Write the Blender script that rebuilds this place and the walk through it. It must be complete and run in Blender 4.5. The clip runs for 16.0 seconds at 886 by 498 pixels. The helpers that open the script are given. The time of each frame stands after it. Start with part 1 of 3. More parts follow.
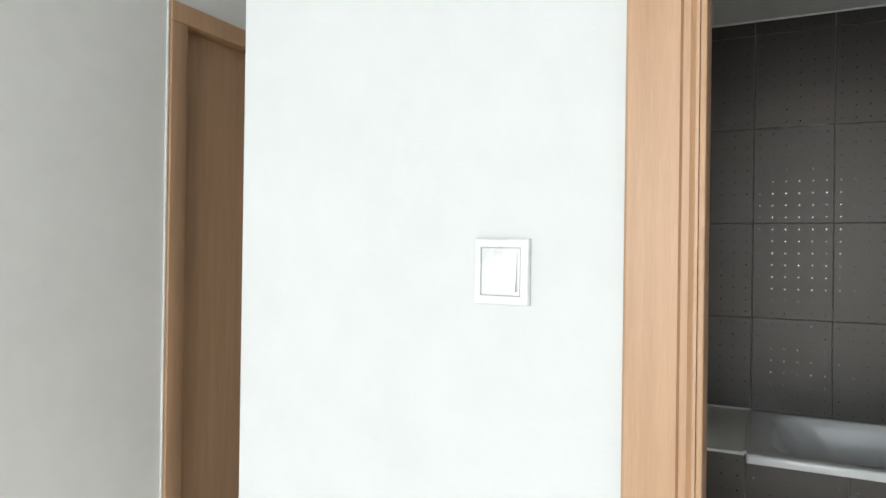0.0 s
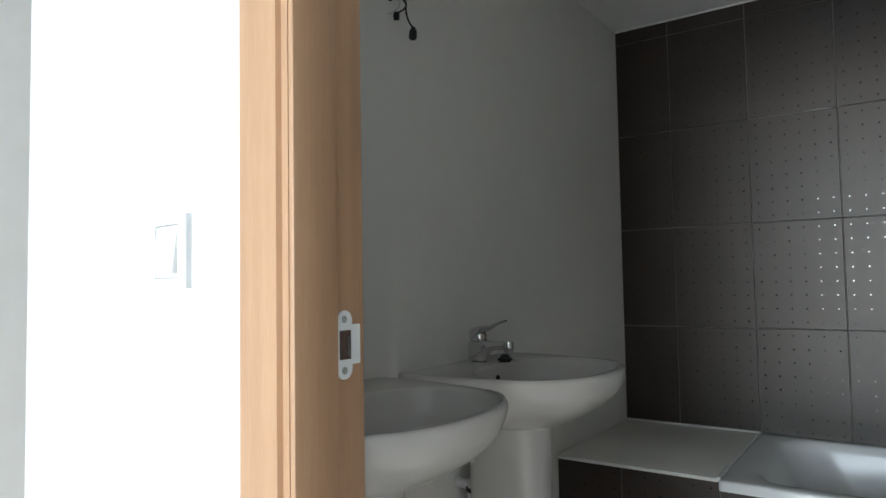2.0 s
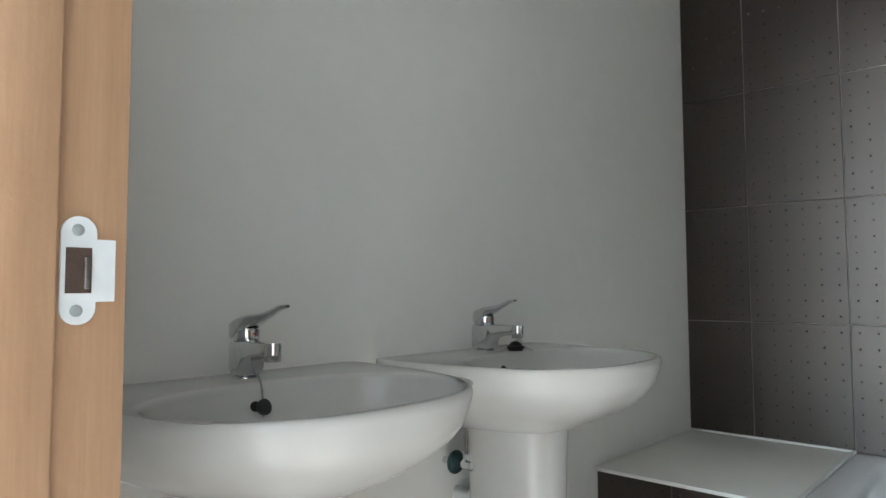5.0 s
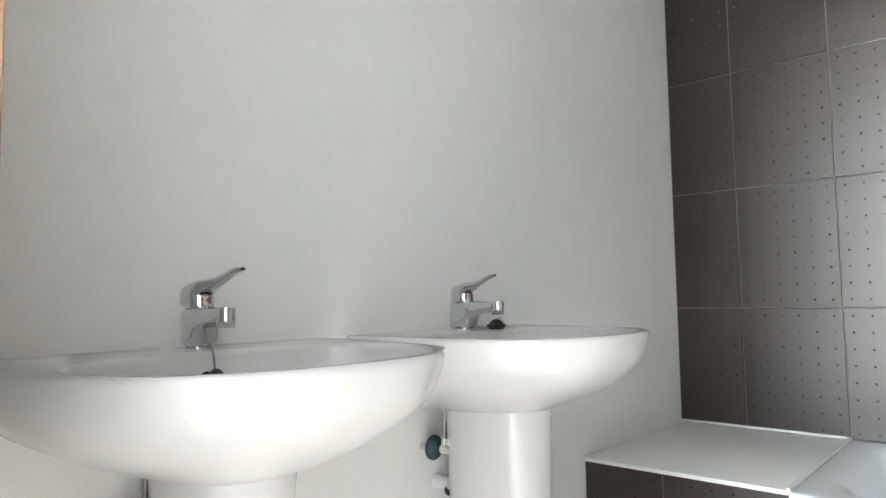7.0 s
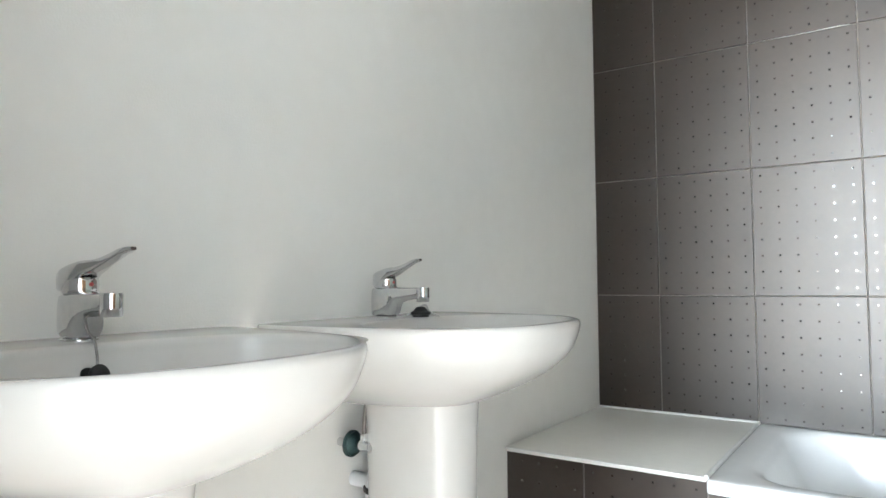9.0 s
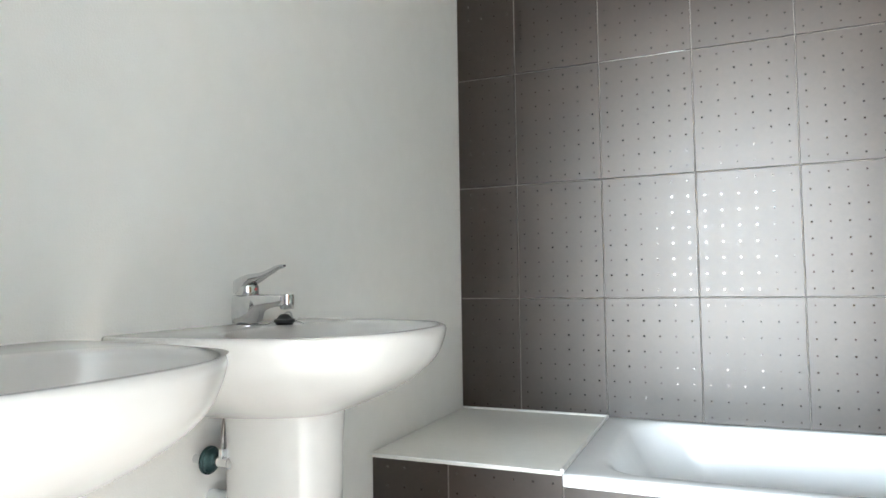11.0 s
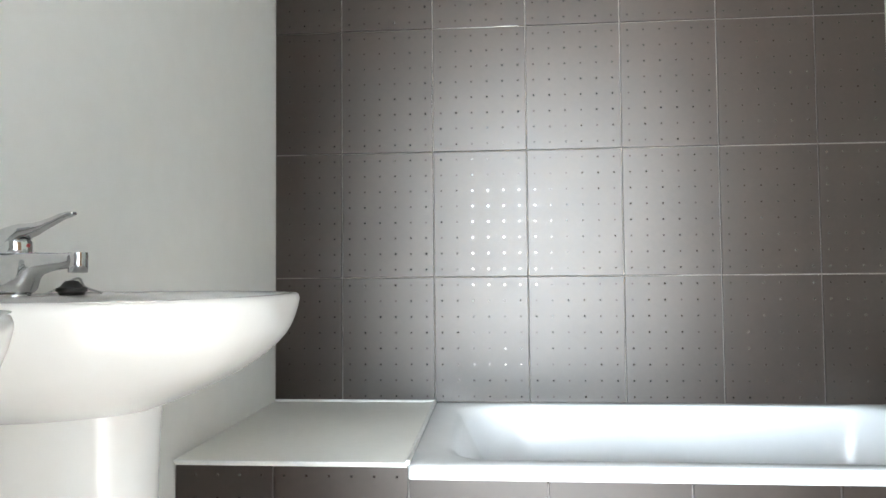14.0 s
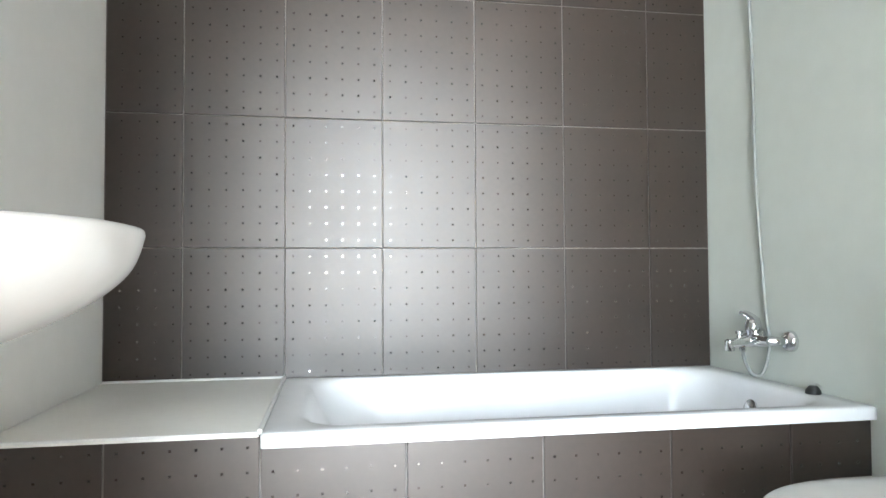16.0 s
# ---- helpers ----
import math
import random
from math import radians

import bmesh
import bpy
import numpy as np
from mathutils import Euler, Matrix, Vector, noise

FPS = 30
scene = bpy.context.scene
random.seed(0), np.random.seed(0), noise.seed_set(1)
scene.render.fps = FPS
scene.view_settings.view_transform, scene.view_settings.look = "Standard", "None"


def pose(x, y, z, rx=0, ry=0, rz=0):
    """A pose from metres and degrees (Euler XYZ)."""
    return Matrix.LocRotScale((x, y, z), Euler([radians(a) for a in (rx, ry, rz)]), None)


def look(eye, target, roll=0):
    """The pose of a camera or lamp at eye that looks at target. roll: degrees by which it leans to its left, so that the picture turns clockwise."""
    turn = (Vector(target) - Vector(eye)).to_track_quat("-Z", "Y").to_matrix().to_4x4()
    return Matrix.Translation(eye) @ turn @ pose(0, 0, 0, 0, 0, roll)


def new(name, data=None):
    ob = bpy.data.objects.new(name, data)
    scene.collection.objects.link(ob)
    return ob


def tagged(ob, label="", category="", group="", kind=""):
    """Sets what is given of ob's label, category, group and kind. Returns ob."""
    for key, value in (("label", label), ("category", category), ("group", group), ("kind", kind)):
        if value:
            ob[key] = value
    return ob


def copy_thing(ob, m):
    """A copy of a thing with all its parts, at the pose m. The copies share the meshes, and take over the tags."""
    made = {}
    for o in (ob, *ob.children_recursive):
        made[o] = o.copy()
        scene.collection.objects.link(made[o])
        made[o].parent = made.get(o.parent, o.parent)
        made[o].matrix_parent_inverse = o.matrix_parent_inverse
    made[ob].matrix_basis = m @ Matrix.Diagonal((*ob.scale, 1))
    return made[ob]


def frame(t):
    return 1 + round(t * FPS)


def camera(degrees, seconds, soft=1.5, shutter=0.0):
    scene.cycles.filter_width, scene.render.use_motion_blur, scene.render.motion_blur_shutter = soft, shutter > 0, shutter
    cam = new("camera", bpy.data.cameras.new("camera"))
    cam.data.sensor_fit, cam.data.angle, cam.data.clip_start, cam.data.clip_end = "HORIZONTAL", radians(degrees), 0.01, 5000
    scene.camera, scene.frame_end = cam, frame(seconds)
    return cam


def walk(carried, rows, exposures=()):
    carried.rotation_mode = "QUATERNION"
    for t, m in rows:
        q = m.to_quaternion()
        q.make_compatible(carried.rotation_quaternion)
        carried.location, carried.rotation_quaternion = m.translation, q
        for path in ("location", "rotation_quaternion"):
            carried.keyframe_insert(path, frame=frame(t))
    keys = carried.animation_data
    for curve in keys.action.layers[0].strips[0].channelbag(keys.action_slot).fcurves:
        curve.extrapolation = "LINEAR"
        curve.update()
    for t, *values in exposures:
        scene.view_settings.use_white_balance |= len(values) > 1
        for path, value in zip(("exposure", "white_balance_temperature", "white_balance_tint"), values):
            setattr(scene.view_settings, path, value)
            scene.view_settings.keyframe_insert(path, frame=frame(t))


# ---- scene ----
cam = camera(67.6, 16.0)
PATH = [
    (0, (0.661, -3.515, 1.218), (-0.226, -1.722, 1.226), 0.8),
    (0.5, (0.789, -3.347, 1.197), (-0.159, -1.587, 1.252), -0.7),
    (1, (0.932, -3.225, 1.194), (-0.115, -1.522, 1.246), 0.1),
    (1.5, (1.036, -3.135, 1.162), (-0.071, -1.473, 1.267), -0.9),
    (2, (1.126, -3.104, 1.14), (-0.021, -1.468, 1.242), -1.0),
    (2.5, (1.19, -3.067, 1.137), (-0.001, -1.462, 1.213), -0.5),
    (3, (1.199, -3.021, 1.149), (-0.013, -1.43, 1.182), 0.1),
    (3.5, (1.182, -2.927, 1.122), (-0.089, -1.385, 1.198), -0.5),
    (4, (1.167, -2.844, 1.103), (-0.151, -1.342, 1.194), -1.0),
    (6.5, (1.046, -2.616, 0.984), (-0.315, -1.161, 1.150), 0.6),
    (7, (1.074, -2.621, 0.976), (-0.249, -1.129, 1.124), -0.9),
    (7.5, (1.053, -2.591, 0.963), (-0.239, -1.07, 1.096), -1.0),
    (8, (1.029, -2.574, 0.962), (-0.217, -1.014, 1.087), -0.8),
    (8.5, (1.007, -2.558, 0.971), (-0.181, -0.953, 1.079), -0.5),
    (11, (0.994, -2.55, 0.985), (0.221, -0.708, 1.089), -0.8),
    (11.5, (0.956, -2.574, 0.983), (0.329, -0.676, 1.069), -0.4),
    (12, (0.93, -2.572, 0.987), (0.408, -0.643, 1.061), -0.2),
    (12.5, (0.894, -2.536, 0.975), (0.467, -0.583, 1.052), -0.3),
    (13, (0.85, -2.491, 0.969), (0.51, -0.521, 1.046), -0.1),
    (13.5, (0.809, -2.427, 0.953), (0.571, -0.442, 1.026), 0.1),
    (14, (0.792, -2.372, 0.927), (0.645, -0.379, 1.008), -0.5),
    (14.5, (0.789, -2.342, 0.897), (0.745, -0.345, 0.99), -0.5),
    (15, (0.767, -2.339, 0.871), (0.858, -0.344, 0.969), -0.6),
    (15.5, (0.758, -2.337, 0.85), (0.985, -0.352, 0.932), -0.3),
    (16, (0.749, -2.332, 0.84), (1.076, -0.36, 0.907), -0.3),
]
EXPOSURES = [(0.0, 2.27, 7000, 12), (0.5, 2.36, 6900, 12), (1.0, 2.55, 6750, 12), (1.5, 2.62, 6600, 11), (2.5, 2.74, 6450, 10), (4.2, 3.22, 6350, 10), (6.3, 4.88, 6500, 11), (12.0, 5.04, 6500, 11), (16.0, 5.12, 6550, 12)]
walk(cam, [(t, look(eye, target, roll)) for t, eye, target, roll in PATH], EXPOSURES)

# ---- sizes of the place ----
ROOM_W = 2.168           # bathroom, from the basin wall to the shower wall
CEIL_B = 2.35            # bathroom ceiling
CEIL_H = 2.6            # bedroom and corridor ceiling
DOOR_Y0, DOOR_Y1 = -2.592, -2.514   # partition with the doorway
TILE_W, TILE_H = 0.335, 0.452       # tile pitch
TILE_X0, TILE_Z0 = 0.25, 0.47       # first upright joint, lowest level joint
LEDGE_Z, LEDGE_Y = 0.479, -0.772
RIM_Z = 0.902            # basin rim
WIN_X0, WIN_X1, WIN_Z0, WIN_Z1, WIN_Y = -1.1, 1.68, 0.6, 2.4, -7.6

# ---- light ----
SUN_FALL = 0.40          # the sun drops this far for each metre that it comes in
world = bpy.data.worlds.new("world")
scene.world = world
world.use_nodes = True
wn = world.node_tree.nodes
sky = wn.new("ShaderNodeTexSky")
sky.sky_type, sky.sun_disc = "NISHITA", False
sky.sun_elevation, sky.sun_rotation = math.atan(SUN_FALL), radians(176.6)
sky.dust_density = 0.2
wn["Background"].inputs["Strength"].default_value = 0.05
world.node_tree.links.new(sky.outputs["Color"], wn["Background"].inputs["Color"])

lamp = bpy.data.lights.new("window_daylight", "AREA")
lamp.shape, lamp.size, lamp.size_y = "RECTANGLE", WIN_X1 - WIN_X0 - 0.1, WIN_Z1 - WIN_Z0 - 0.1
lamp.energy, lamp.color = 30.0, (0.74, 0.885, 1.0)
lamp_ob = new("window_daylight", lamp)
lamp_ob.matrix_world = look(((WIN_X0 + WIN_X1) / 2, WIN_Y - 0.16, (WIN_Z0 + WIN_Z1) / 2), ((WIN_X0 + WIN_X1) / 2, 0, (WIN_Z0 + WIN_Z1) / 2))

sun = bpy.data.lights.new("sun", "SUN")
sun.energy, sun.angle, sun.color = 1.5, radians(0.5), (1.0, 0.965, 0.92)
sun_ob = new("sun", sun)
sun_ob.matrix_world = look((0, -30, 30 * SUN_FALL), (-0.06 * 30, 0, 0))


# ---- materials ----
def material(name, dark, light, rough=0.5, metal=0.0, scale=8.0, stretch=(1, 1, 1), bump=0.0, bump_scale=120.0,
             spec=0.5, rough_var=0.08, coat=0.0, vary=0.0):
    """A surface mottled between two colours at two scales, with uneven gloss and a fine relief."""
    m = bpy.data.materials.new(name)
    m.use_nodes = True
    nt = m.node_tree
    n, li = nt.nodes, nt.links
    p = n["Principled BSDF"]
    co = n.new("ShaderNodeTexCoord")
    mp = n.new("ShaderNodeMapping")
    mp.inputs["Scale"].default_value = stretch
    li.new(co.outputs["Object"], mp.inputs["Vector"])
    big, small = n.new("ShaderNodeTexNoise"), n.new("ShaderNodeTexNoise")
    for tex, sc in ((big, scale), (small, scale * 9)):
        tex.inputs["Scale"].default_value = sc
        tex.inputs["Detail"].default_value = 5.0
        li.new(mp.outputs["Vector"], tex.inputs["Vector"])
    add = n.new("ShaderNodeMath")
    add.operation = "MULTIPLY_ADD"
    add.inputs[1].default_value = 0.4
    li.new(small.outputs["Fac"], add.inputs[0])
    half = n.new("ShaderNodeMath")
    half.operation = "MULTIPLY"
    half.inputs[1].default_value = 0.6
    li.new(big.outputs["Fac"], half.inputs[0])
    li.new(half.outputs[0], add.inputs[2])
    ramp = n.new("ShaderNodeValToRGB")
    ramp.color_ramp.elements[0].position, ramp.color_ramp.elements[1].position = 0.32, 0.68
    ramp.color_ramp.elements[0].color, ramp.color_ramp.elements[1].color = (*dark, 1), (*light, 1)
    li.new(add.outputs[0], ramp.inputs["Fac"])
    colour = ramp.outputs["Color"]
    if vary:
        info, hsv = n.new("ShaderNodeObjectInfo"), n.new("ShaderNodeHueSaturation")
        rng = n.new("ShaderNodeMapRange")
        rng.inputs["To Min"].default_value, rng.inputs["To Max"].default_value = 1 - vary, 1 + vary
        li.new(info.outputs["Random"], rng.inputs["Value"])
        li.new(rng.outputs["Result"], hsv.inputs["Value"])
        li.new(colour, hsv.inputs["Color"])
        colour = hsv.outputs["Color"]
    li.new(colour, p.inputs["Base Color"])
    rr = n.new("ShaderNodeMapRange")
    rr.inputs["To Min"].default_value, rr.inputs["To Max"].default_value = max(0.02, rough - rough_var), rough + rough_var
    li.new(big.outputs["Fac"], rr.inputs["Value"])
    li.new(rr.outputs["Result"], p.inputs["Roughness"])
    p.inputs["Metallic"].default_value = metal
    p.inputs["Specular IOR Level"].default_value = spec
    p.inputs["Coat Weight"].default_value = coat
    if bump:
        fine, bm_node = n.new("ShaderNodeTexNoise"), n.new("ShaderNodeBump")
        fine.inputs["Scale"].default_value = bump_scale
        fine.inputs["Detail"].default_value = 4.0
        li.new(co.outputs["Object"], fine.inputs["Vector"])
        bm_node.inputs["Strength"].default_value = bump
        bm_node.inputs["Distance"].default_value = 0.002
        li.new(fine.outputs["Fac"], bm_node.inputs["Height"])
        li.new(bm_node.outputs["Normal"], p.inputs["Normal"])
    return m


WHITE = material("white_wall_paint", (0.76, 0.76, 0.75), (0.82, 0.82, 0.81), 0.75, scale=1.6, bump=0.25, bump_scale=260, spec=0.3)
BATHPAINT = material("warm_white_wall_paint", (0.80, 0.785, 0.745), (0.845, 0.83, 0.79), 0.75, scale=1.6, bump=0.25, bump_scale=260, spec=0.3)
# Greener and darker than the other bathroom walls.
SHOWERWALL = material("green_grey_shower_wall", (0.525, 0.555, 0.505), (0.57, 0.60, 0.55), 0.7, scale=1.6, bump=0.25, bump_scale=260, spec=0.3)
# Same white wall paint, darkened to hold back the strong window light on it.
DIMMED_WHITE = material("dimmed_cool_white_paint", (0.605, 0.622, 0.628), (0.65, 0.668, 0.674), 0.75, scale=1.6, bump=0.25, bump_scale=260, spec=0.3)
CEILING = material("white_ceiling_paint", (0.76, 0.76, 0.75), (0.82, 0.82, 0.81), 0.85, scale=1.2, bump=0.2, bump_scale=200, spec=0.2)
CAULK = material("white_sealant", (0.7, 0.7, 0.68), (0.82, 0.82, 0.8), 0.45, scale=30, bump=0.3)
TILE = material("dark_brown_tile", (0.0225, 0.014, 0.0098), (0.034, 0.022, 0.0162), 0.6, scale=7, bump=0.16, bump_scale=620, spec=0.55, rough_var=0.04, vary=0.06)
tile_nodes, tile_links = TILE.node_tree.nodes, TILE.node_tree.links
tile_p = tile_nodes["Principled BSDF"]
tile_p.inputs["Specular IOR Level"].default_value = 0.22
gloss = tile_nodes.new("ShaderNodeBsdfGlossy")
gloss.distribution = "BECKMANN"
gloss.inputs["Roughness"].default_value = 0.385
fres = tile_nodes.new("ShaderNodeFresnel")
fres.inputs["IOR"].default_value = 1.61
blend = tile_nodes.new("ShaderNodeMixShader")
tile_links.new(fres.outputs["Fac"], blend.inputs[0])
tile_links.new(tile_p.outputs["BSDF"], blend.inputs[1])
tile_links.new(gloss.outputs["BSDF"], blend.inputs[2])
for link in list(tile_p.inputs["Normal"].links):
    tile_links.new(link.from_socket, gloss.inputs["Normal"])
tile_links.new(blend.outputs["Shader"], tile_nodes["Material Output"].inputs["Surface"])
DOT = material("smooth_tile_dot", (0.032, 0.022, 0.017), (0.042, 0.030, 0.024), 0.07, scale=40, spec=0.95, rough_var=0.02)
GROUT = material("brown_grey_grout", (0.17, 0.152, 0.14), (0.30, 0.275, 0.255), 0.85, scale=25, bump=0.4, bump_scale=500)
LEDGE = material("cream_white_tile", (0.80, 0.785, 0.735), (0.85, 0.835, 0.785), 0.35, scale=4, bump=0.04, bump_scale=90)
# White glaze, darkened so that the daylit basins do not burn out.
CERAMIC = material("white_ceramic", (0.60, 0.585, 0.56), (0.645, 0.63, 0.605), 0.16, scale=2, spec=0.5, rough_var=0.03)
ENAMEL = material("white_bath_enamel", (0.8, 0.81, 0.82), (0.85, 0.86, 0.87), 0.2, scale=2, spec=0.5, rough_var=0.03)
CHROME = material("chrome", (0.62, 0.63, 0.64), (0.78, 0.78, 0.78), 0.07, 1.0, scale=12, rough_var=0.03)
TARNISH = material("tarnished_chain_metal", (0.16, 0.15, 0.14), (0.3, 0.29, 0.28), 0.35, 0.9, scale=60)
STEEL = material("brushed_steel", (0.5, 0.5, 0.5), (0.64, 0.64, 0.63), 0.32, 1.0, scale=20, stretch=(1, 1, 12))
WOOD = material("pale_beech_wood", (0.395, 0.225, 0.127), (0.49, 0.297, 0.178), 0.42, scale=5, stretch=(9, 9, 0.5), bump=0.12, bump_scale=160)
DARKWOOD = material("tan_beech_door", (0.38, 0.225, 0.13), (0.47, 0.29, 0.175), 0.45, scale=5, stretch=(9, 9, 0.5), bump=0.12, bump_scale=160)
PLASTIC = material("white_plastic", (0.68, 0.685, 0.69), (0.73, 0.735, 0.74), 0.28, scale=6)
STRIKE = material("white_painted_metal", (0.66, 0.67, 0.67), (0.75, 0.76, 0.76), 0.35, scale=12)
BLACK = material("black_rubber", (0.008, 0.008, 0.008), (0.018, 0.018, 0.018), 0.45, scale=30)
TEAL = material("tarnished_green_metal", (0.012, 0.035, 0.037), (0.06, 0.115, 0.118), 0.3, 0.6, scale=45)
FLOOR = material("pale_stone_floor", (0.56, 0.545, 0.515), (0.66, 0.645, 0.615), 0.62, scale=3, bump=0.06)
HOSE = material("grey_metal_hose", (0.27, 0.28, 0.265), (0.38, 0.39, 0.37), 0.5, 0.3, scale=30)
SCREW = material("dull_grey_screw", (0.26, 0.28, 0.27), (0.36, 0.38, 0.37), 0.4, scale=80)
# Brown inside of the latch hole, with the recess shade coloured in.
RECESS = material("brown_recess_with_shade", (0.05, 0.03, 0.022), (0.10, 0.06, 0.045), 0.8, scale=60)
# Shade inside small holes, put into the colour of solid discs.
HOLE = material("hole_shade", (0.006, 0.005, 0.005), (0.012, 0.01, 0.01), 0.8, scale=20)
ALU = material("white_window_frame", (0.74, 0.74, 0.74), (0.8, 0.8, 0.8), 0.35, scale=8)


# ---- building blocks ----
def box(bm, x0, x1, y0, y1, z0, z1, bevel=0.0, segments=2):
    made = bmesh.ops.create_cube(bm, size=1.0)["verts"]
    for v in made:
        v.co = Vector((x0 + (v.co.x + 0.5) * (x1 - x0), y0 + (v.co.y + 0.5) * (y1 - y0), z0 + (v.co.z + 0.5) * (z1 - z0)))
    if bevel:
        edges = {e for v in made for e in v.link_edges}
        bmesh.ops.bevel(bm, geom=list(edges), offset=bevel, segments=segments, affect="EDGES", profile=0.5)
    return bm


def boxed(*sizes, bevel=0.0, segments=2):
    return box(bmesh.new(), *sizes, bevel=bevel, segments=segments)


def loft(bm, rings, closed=True, cap_start=False, cap_end=False):
    """Skins a row of rings with equally many points each."""
    rows = [[bm.verts.new(p) for p in ring] for ring in rings]
    n = len(rows[0])
    for a, b in zip(rows, rows[1:]):
        for i in range(n if closed else n - 1):
            j = (i + 1) % n
            bm.faces.new((a[i], a[j], b[j], b[i]))
    if cap_start:
        bm.faces.new(list(reversed(rows[0])))
    if cap_end:
        bm.faces.new(rows[-1])
    return bm


def lathe(profile, m=None, n=32, bm=None, cap=True):
    """Turns (radius, height) pairs about z, then moves the result by m."""
    bm = bm or bmesh.new()
    m = m or Matrix()
    rings = [[m @ Vector((r * math.cos(2 * math.pi * i / n), r * math.sin(2 * math.pi * i / n), z)) for i in range(n)] for r, z in profile]
    return loft(bm, rings, cap_start=cap, cap_end=cap)


def smooth_line(points, steps=8):
    pts = [Vector(p) for p in points]
    pts = [2 * pts[0] - pts[1]] + pts + [2 * pts[-1] - pts[-2]]
    line = []
    for a, b, c, d in zip(pts, pts[1:], pts[2:], pts[3:]):
        for k in range(steps):
            t = k / steps
            line.append(0.5 * (2 * b + (c - a) * t + (2 * a - 5 * b + 4 * c - d) * t * t + (3 * b - a - 3 * c + d) * t ** 3))
    return line + [pts[-2]]


def tube(points, radii, n=12, bm=None, steps=8, squash=1.0, ridge=0.0):
    """A round bar along a smooth line; radii: one, or one for each point given."""
    bm = bm or bmesh.new()
    line = smooth_line(points, steps)
    count = len(line)
    side, rings = None, []
    for i, p in enumerate(line):
        way = (line[min(i + 1, count - 1)] - line[max(i - 1, 0)]).normalized()
        side = way.orthogonal() if side is None else side - way * side.dot(way)
        side.normalize()
        other = way.cross(side)
        if isinstance(radii, (int, float)):
            r = radii
        else:
            f = i / (count - 1) * (len(radii) - 1)
            k = min(int(f), len(radii) - 2)
            r = radii[k] + (radii[k + 1] - radii[k]) * (f - k)
        r *= 1 + (ridge if i % 2 else 0)
        rings.append([p + side * (r * squash * math.cos(2 * math.pi * j / n)) + other * (r * math.sin(2 * math.pi * j / n)) for j in range(n)])
    return loft(bm, rings, cap_start=True, cap_end=True)


def part(name, bm, mat, parent=None, label="", angle=40):
    """Links a bmesh as one mesh object, under a thing or a part."""
    mesh = bpy.data.meshes.new(name)
    bmesh.ops.recalc_face_normals(bm, faces=bm.faces)
    bm.to_mesh(mesh)
    bm.free()
    mesh.materials.append(mat)
    for f in mesh.polygons:
        f.use_smooth = True
    mesh.set_sharp_from_angle(angle=radians(angle))
    ob = new(name, mesh)
    if parent:
        ob.parent = parent
    return tagged(ob, label)


def thing(name, label, category, group="", at=(0, 0, 0), kind=""):
    ob = new(name)
    ob.empty_display_size = 0.05
    ob.location = at
    return tagged(ob, label, category, group, kind)


def structure(name, bm, mat, label, category):
    return tagged(part(name, bm, mat), label, category, kind="structure")


# ---- the shell ----
X_L, X_R, Y_END = -1.22, 3.6, 1.2
structure("floor", boxed(X_L - 0.15, X_R + 0.15, WIN_Y - 0.3, Y_END + 0.15, -0.2, 0), FLOOR, "pale stone floor of the whole flat", "floor")
structure("ceiling", boxed(0, ROOM_W + 0.1, DOOR_Y1, 0.1, CEIL_B, CEIL_B + 0.1), CEILING, "white painted low bathroom ceiling", "ceiling")
structure("ceiling_hall", boxed(X_L - 0.15, X_R + 0.15, WIN_Y - 0.3, Y_END + 0.15, CEIL_H, CEIL_H + 0.15), CEILING, "white painted bedroom and corridor ceiling", "ceiling")
structure("wall_west", boxed(-0.28, 0, -2.50, Y_END, 0, CEIL_H), BATHPAINT, "white painted bathroom wall behind the basins", "wall")
wall_tiled = structure("wall_north", boxed(0, ROOM_W + 0.1, 0.006, 0.16, 0, CEIL_H), GROUT, "dark tiled bathroom wall above the bathtub", "wall")
structure("wall_east", boxed(ROOM_W, ROOM_W + 0.1, DOOR_Y1, 0.006, 0, CEIL_H), SHOWERWALL, "pale green-grey shower wall with the bath mixer", "wall")

JL, JR = 0.578, 1.478    # faces of the two door jambs
HEAD = 2.04
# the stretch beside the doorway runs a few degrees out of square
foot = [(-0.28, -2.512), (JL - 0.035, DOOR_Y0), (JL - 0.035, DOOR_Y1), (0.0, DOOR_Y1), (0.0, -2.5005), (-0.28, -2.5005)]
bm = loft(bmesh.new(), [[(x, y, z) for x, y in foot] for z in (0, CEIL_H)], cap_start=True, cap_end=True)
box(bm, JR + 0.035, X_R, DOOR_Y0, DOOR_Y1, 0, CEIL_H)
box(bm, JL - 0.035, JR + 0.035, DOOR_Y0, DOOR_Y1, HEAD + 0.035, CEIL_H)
structure("wall_south", bm, DIMMED_WHITE, "white painted partition with the bathroom doorway", "wall")

# far corridor and bedroom walls
DA0, DA1, DAH = -1.815, -1.02, 2.01     # clear opening of the corridor door
bm = boxed(X_L - 0.12, X_L, WIN_Y, DA0 - 0.03, 0, CEIL_H)
box(bm, X_L - 0.12, X_L, DA1 + 0.03, Y_END, 0, CEIL_H)
box(bm, X_L - 0.12, X_L, DA0 - 0.03, DA1 + 0.03, DAH + 0.03, CEIL_H)
structure("wall_corridor", bm, WHITE, "pale grey painted corridor wall with a wooden door", "wall")
structure("wall_corridor_end", boxed(X_L - 0.12, 0, Y_END, Y_END + 0.12, 0, CEIL_H), WHITE, "plain white wall closing the corridor", "wall")
structure("wall_bedroom", boxed(X_R, X_R + 0.12, WIN_Y, DOOR_Y0, 0, CEIL_H), WHITE, "plain white bedroom wall", "wall")
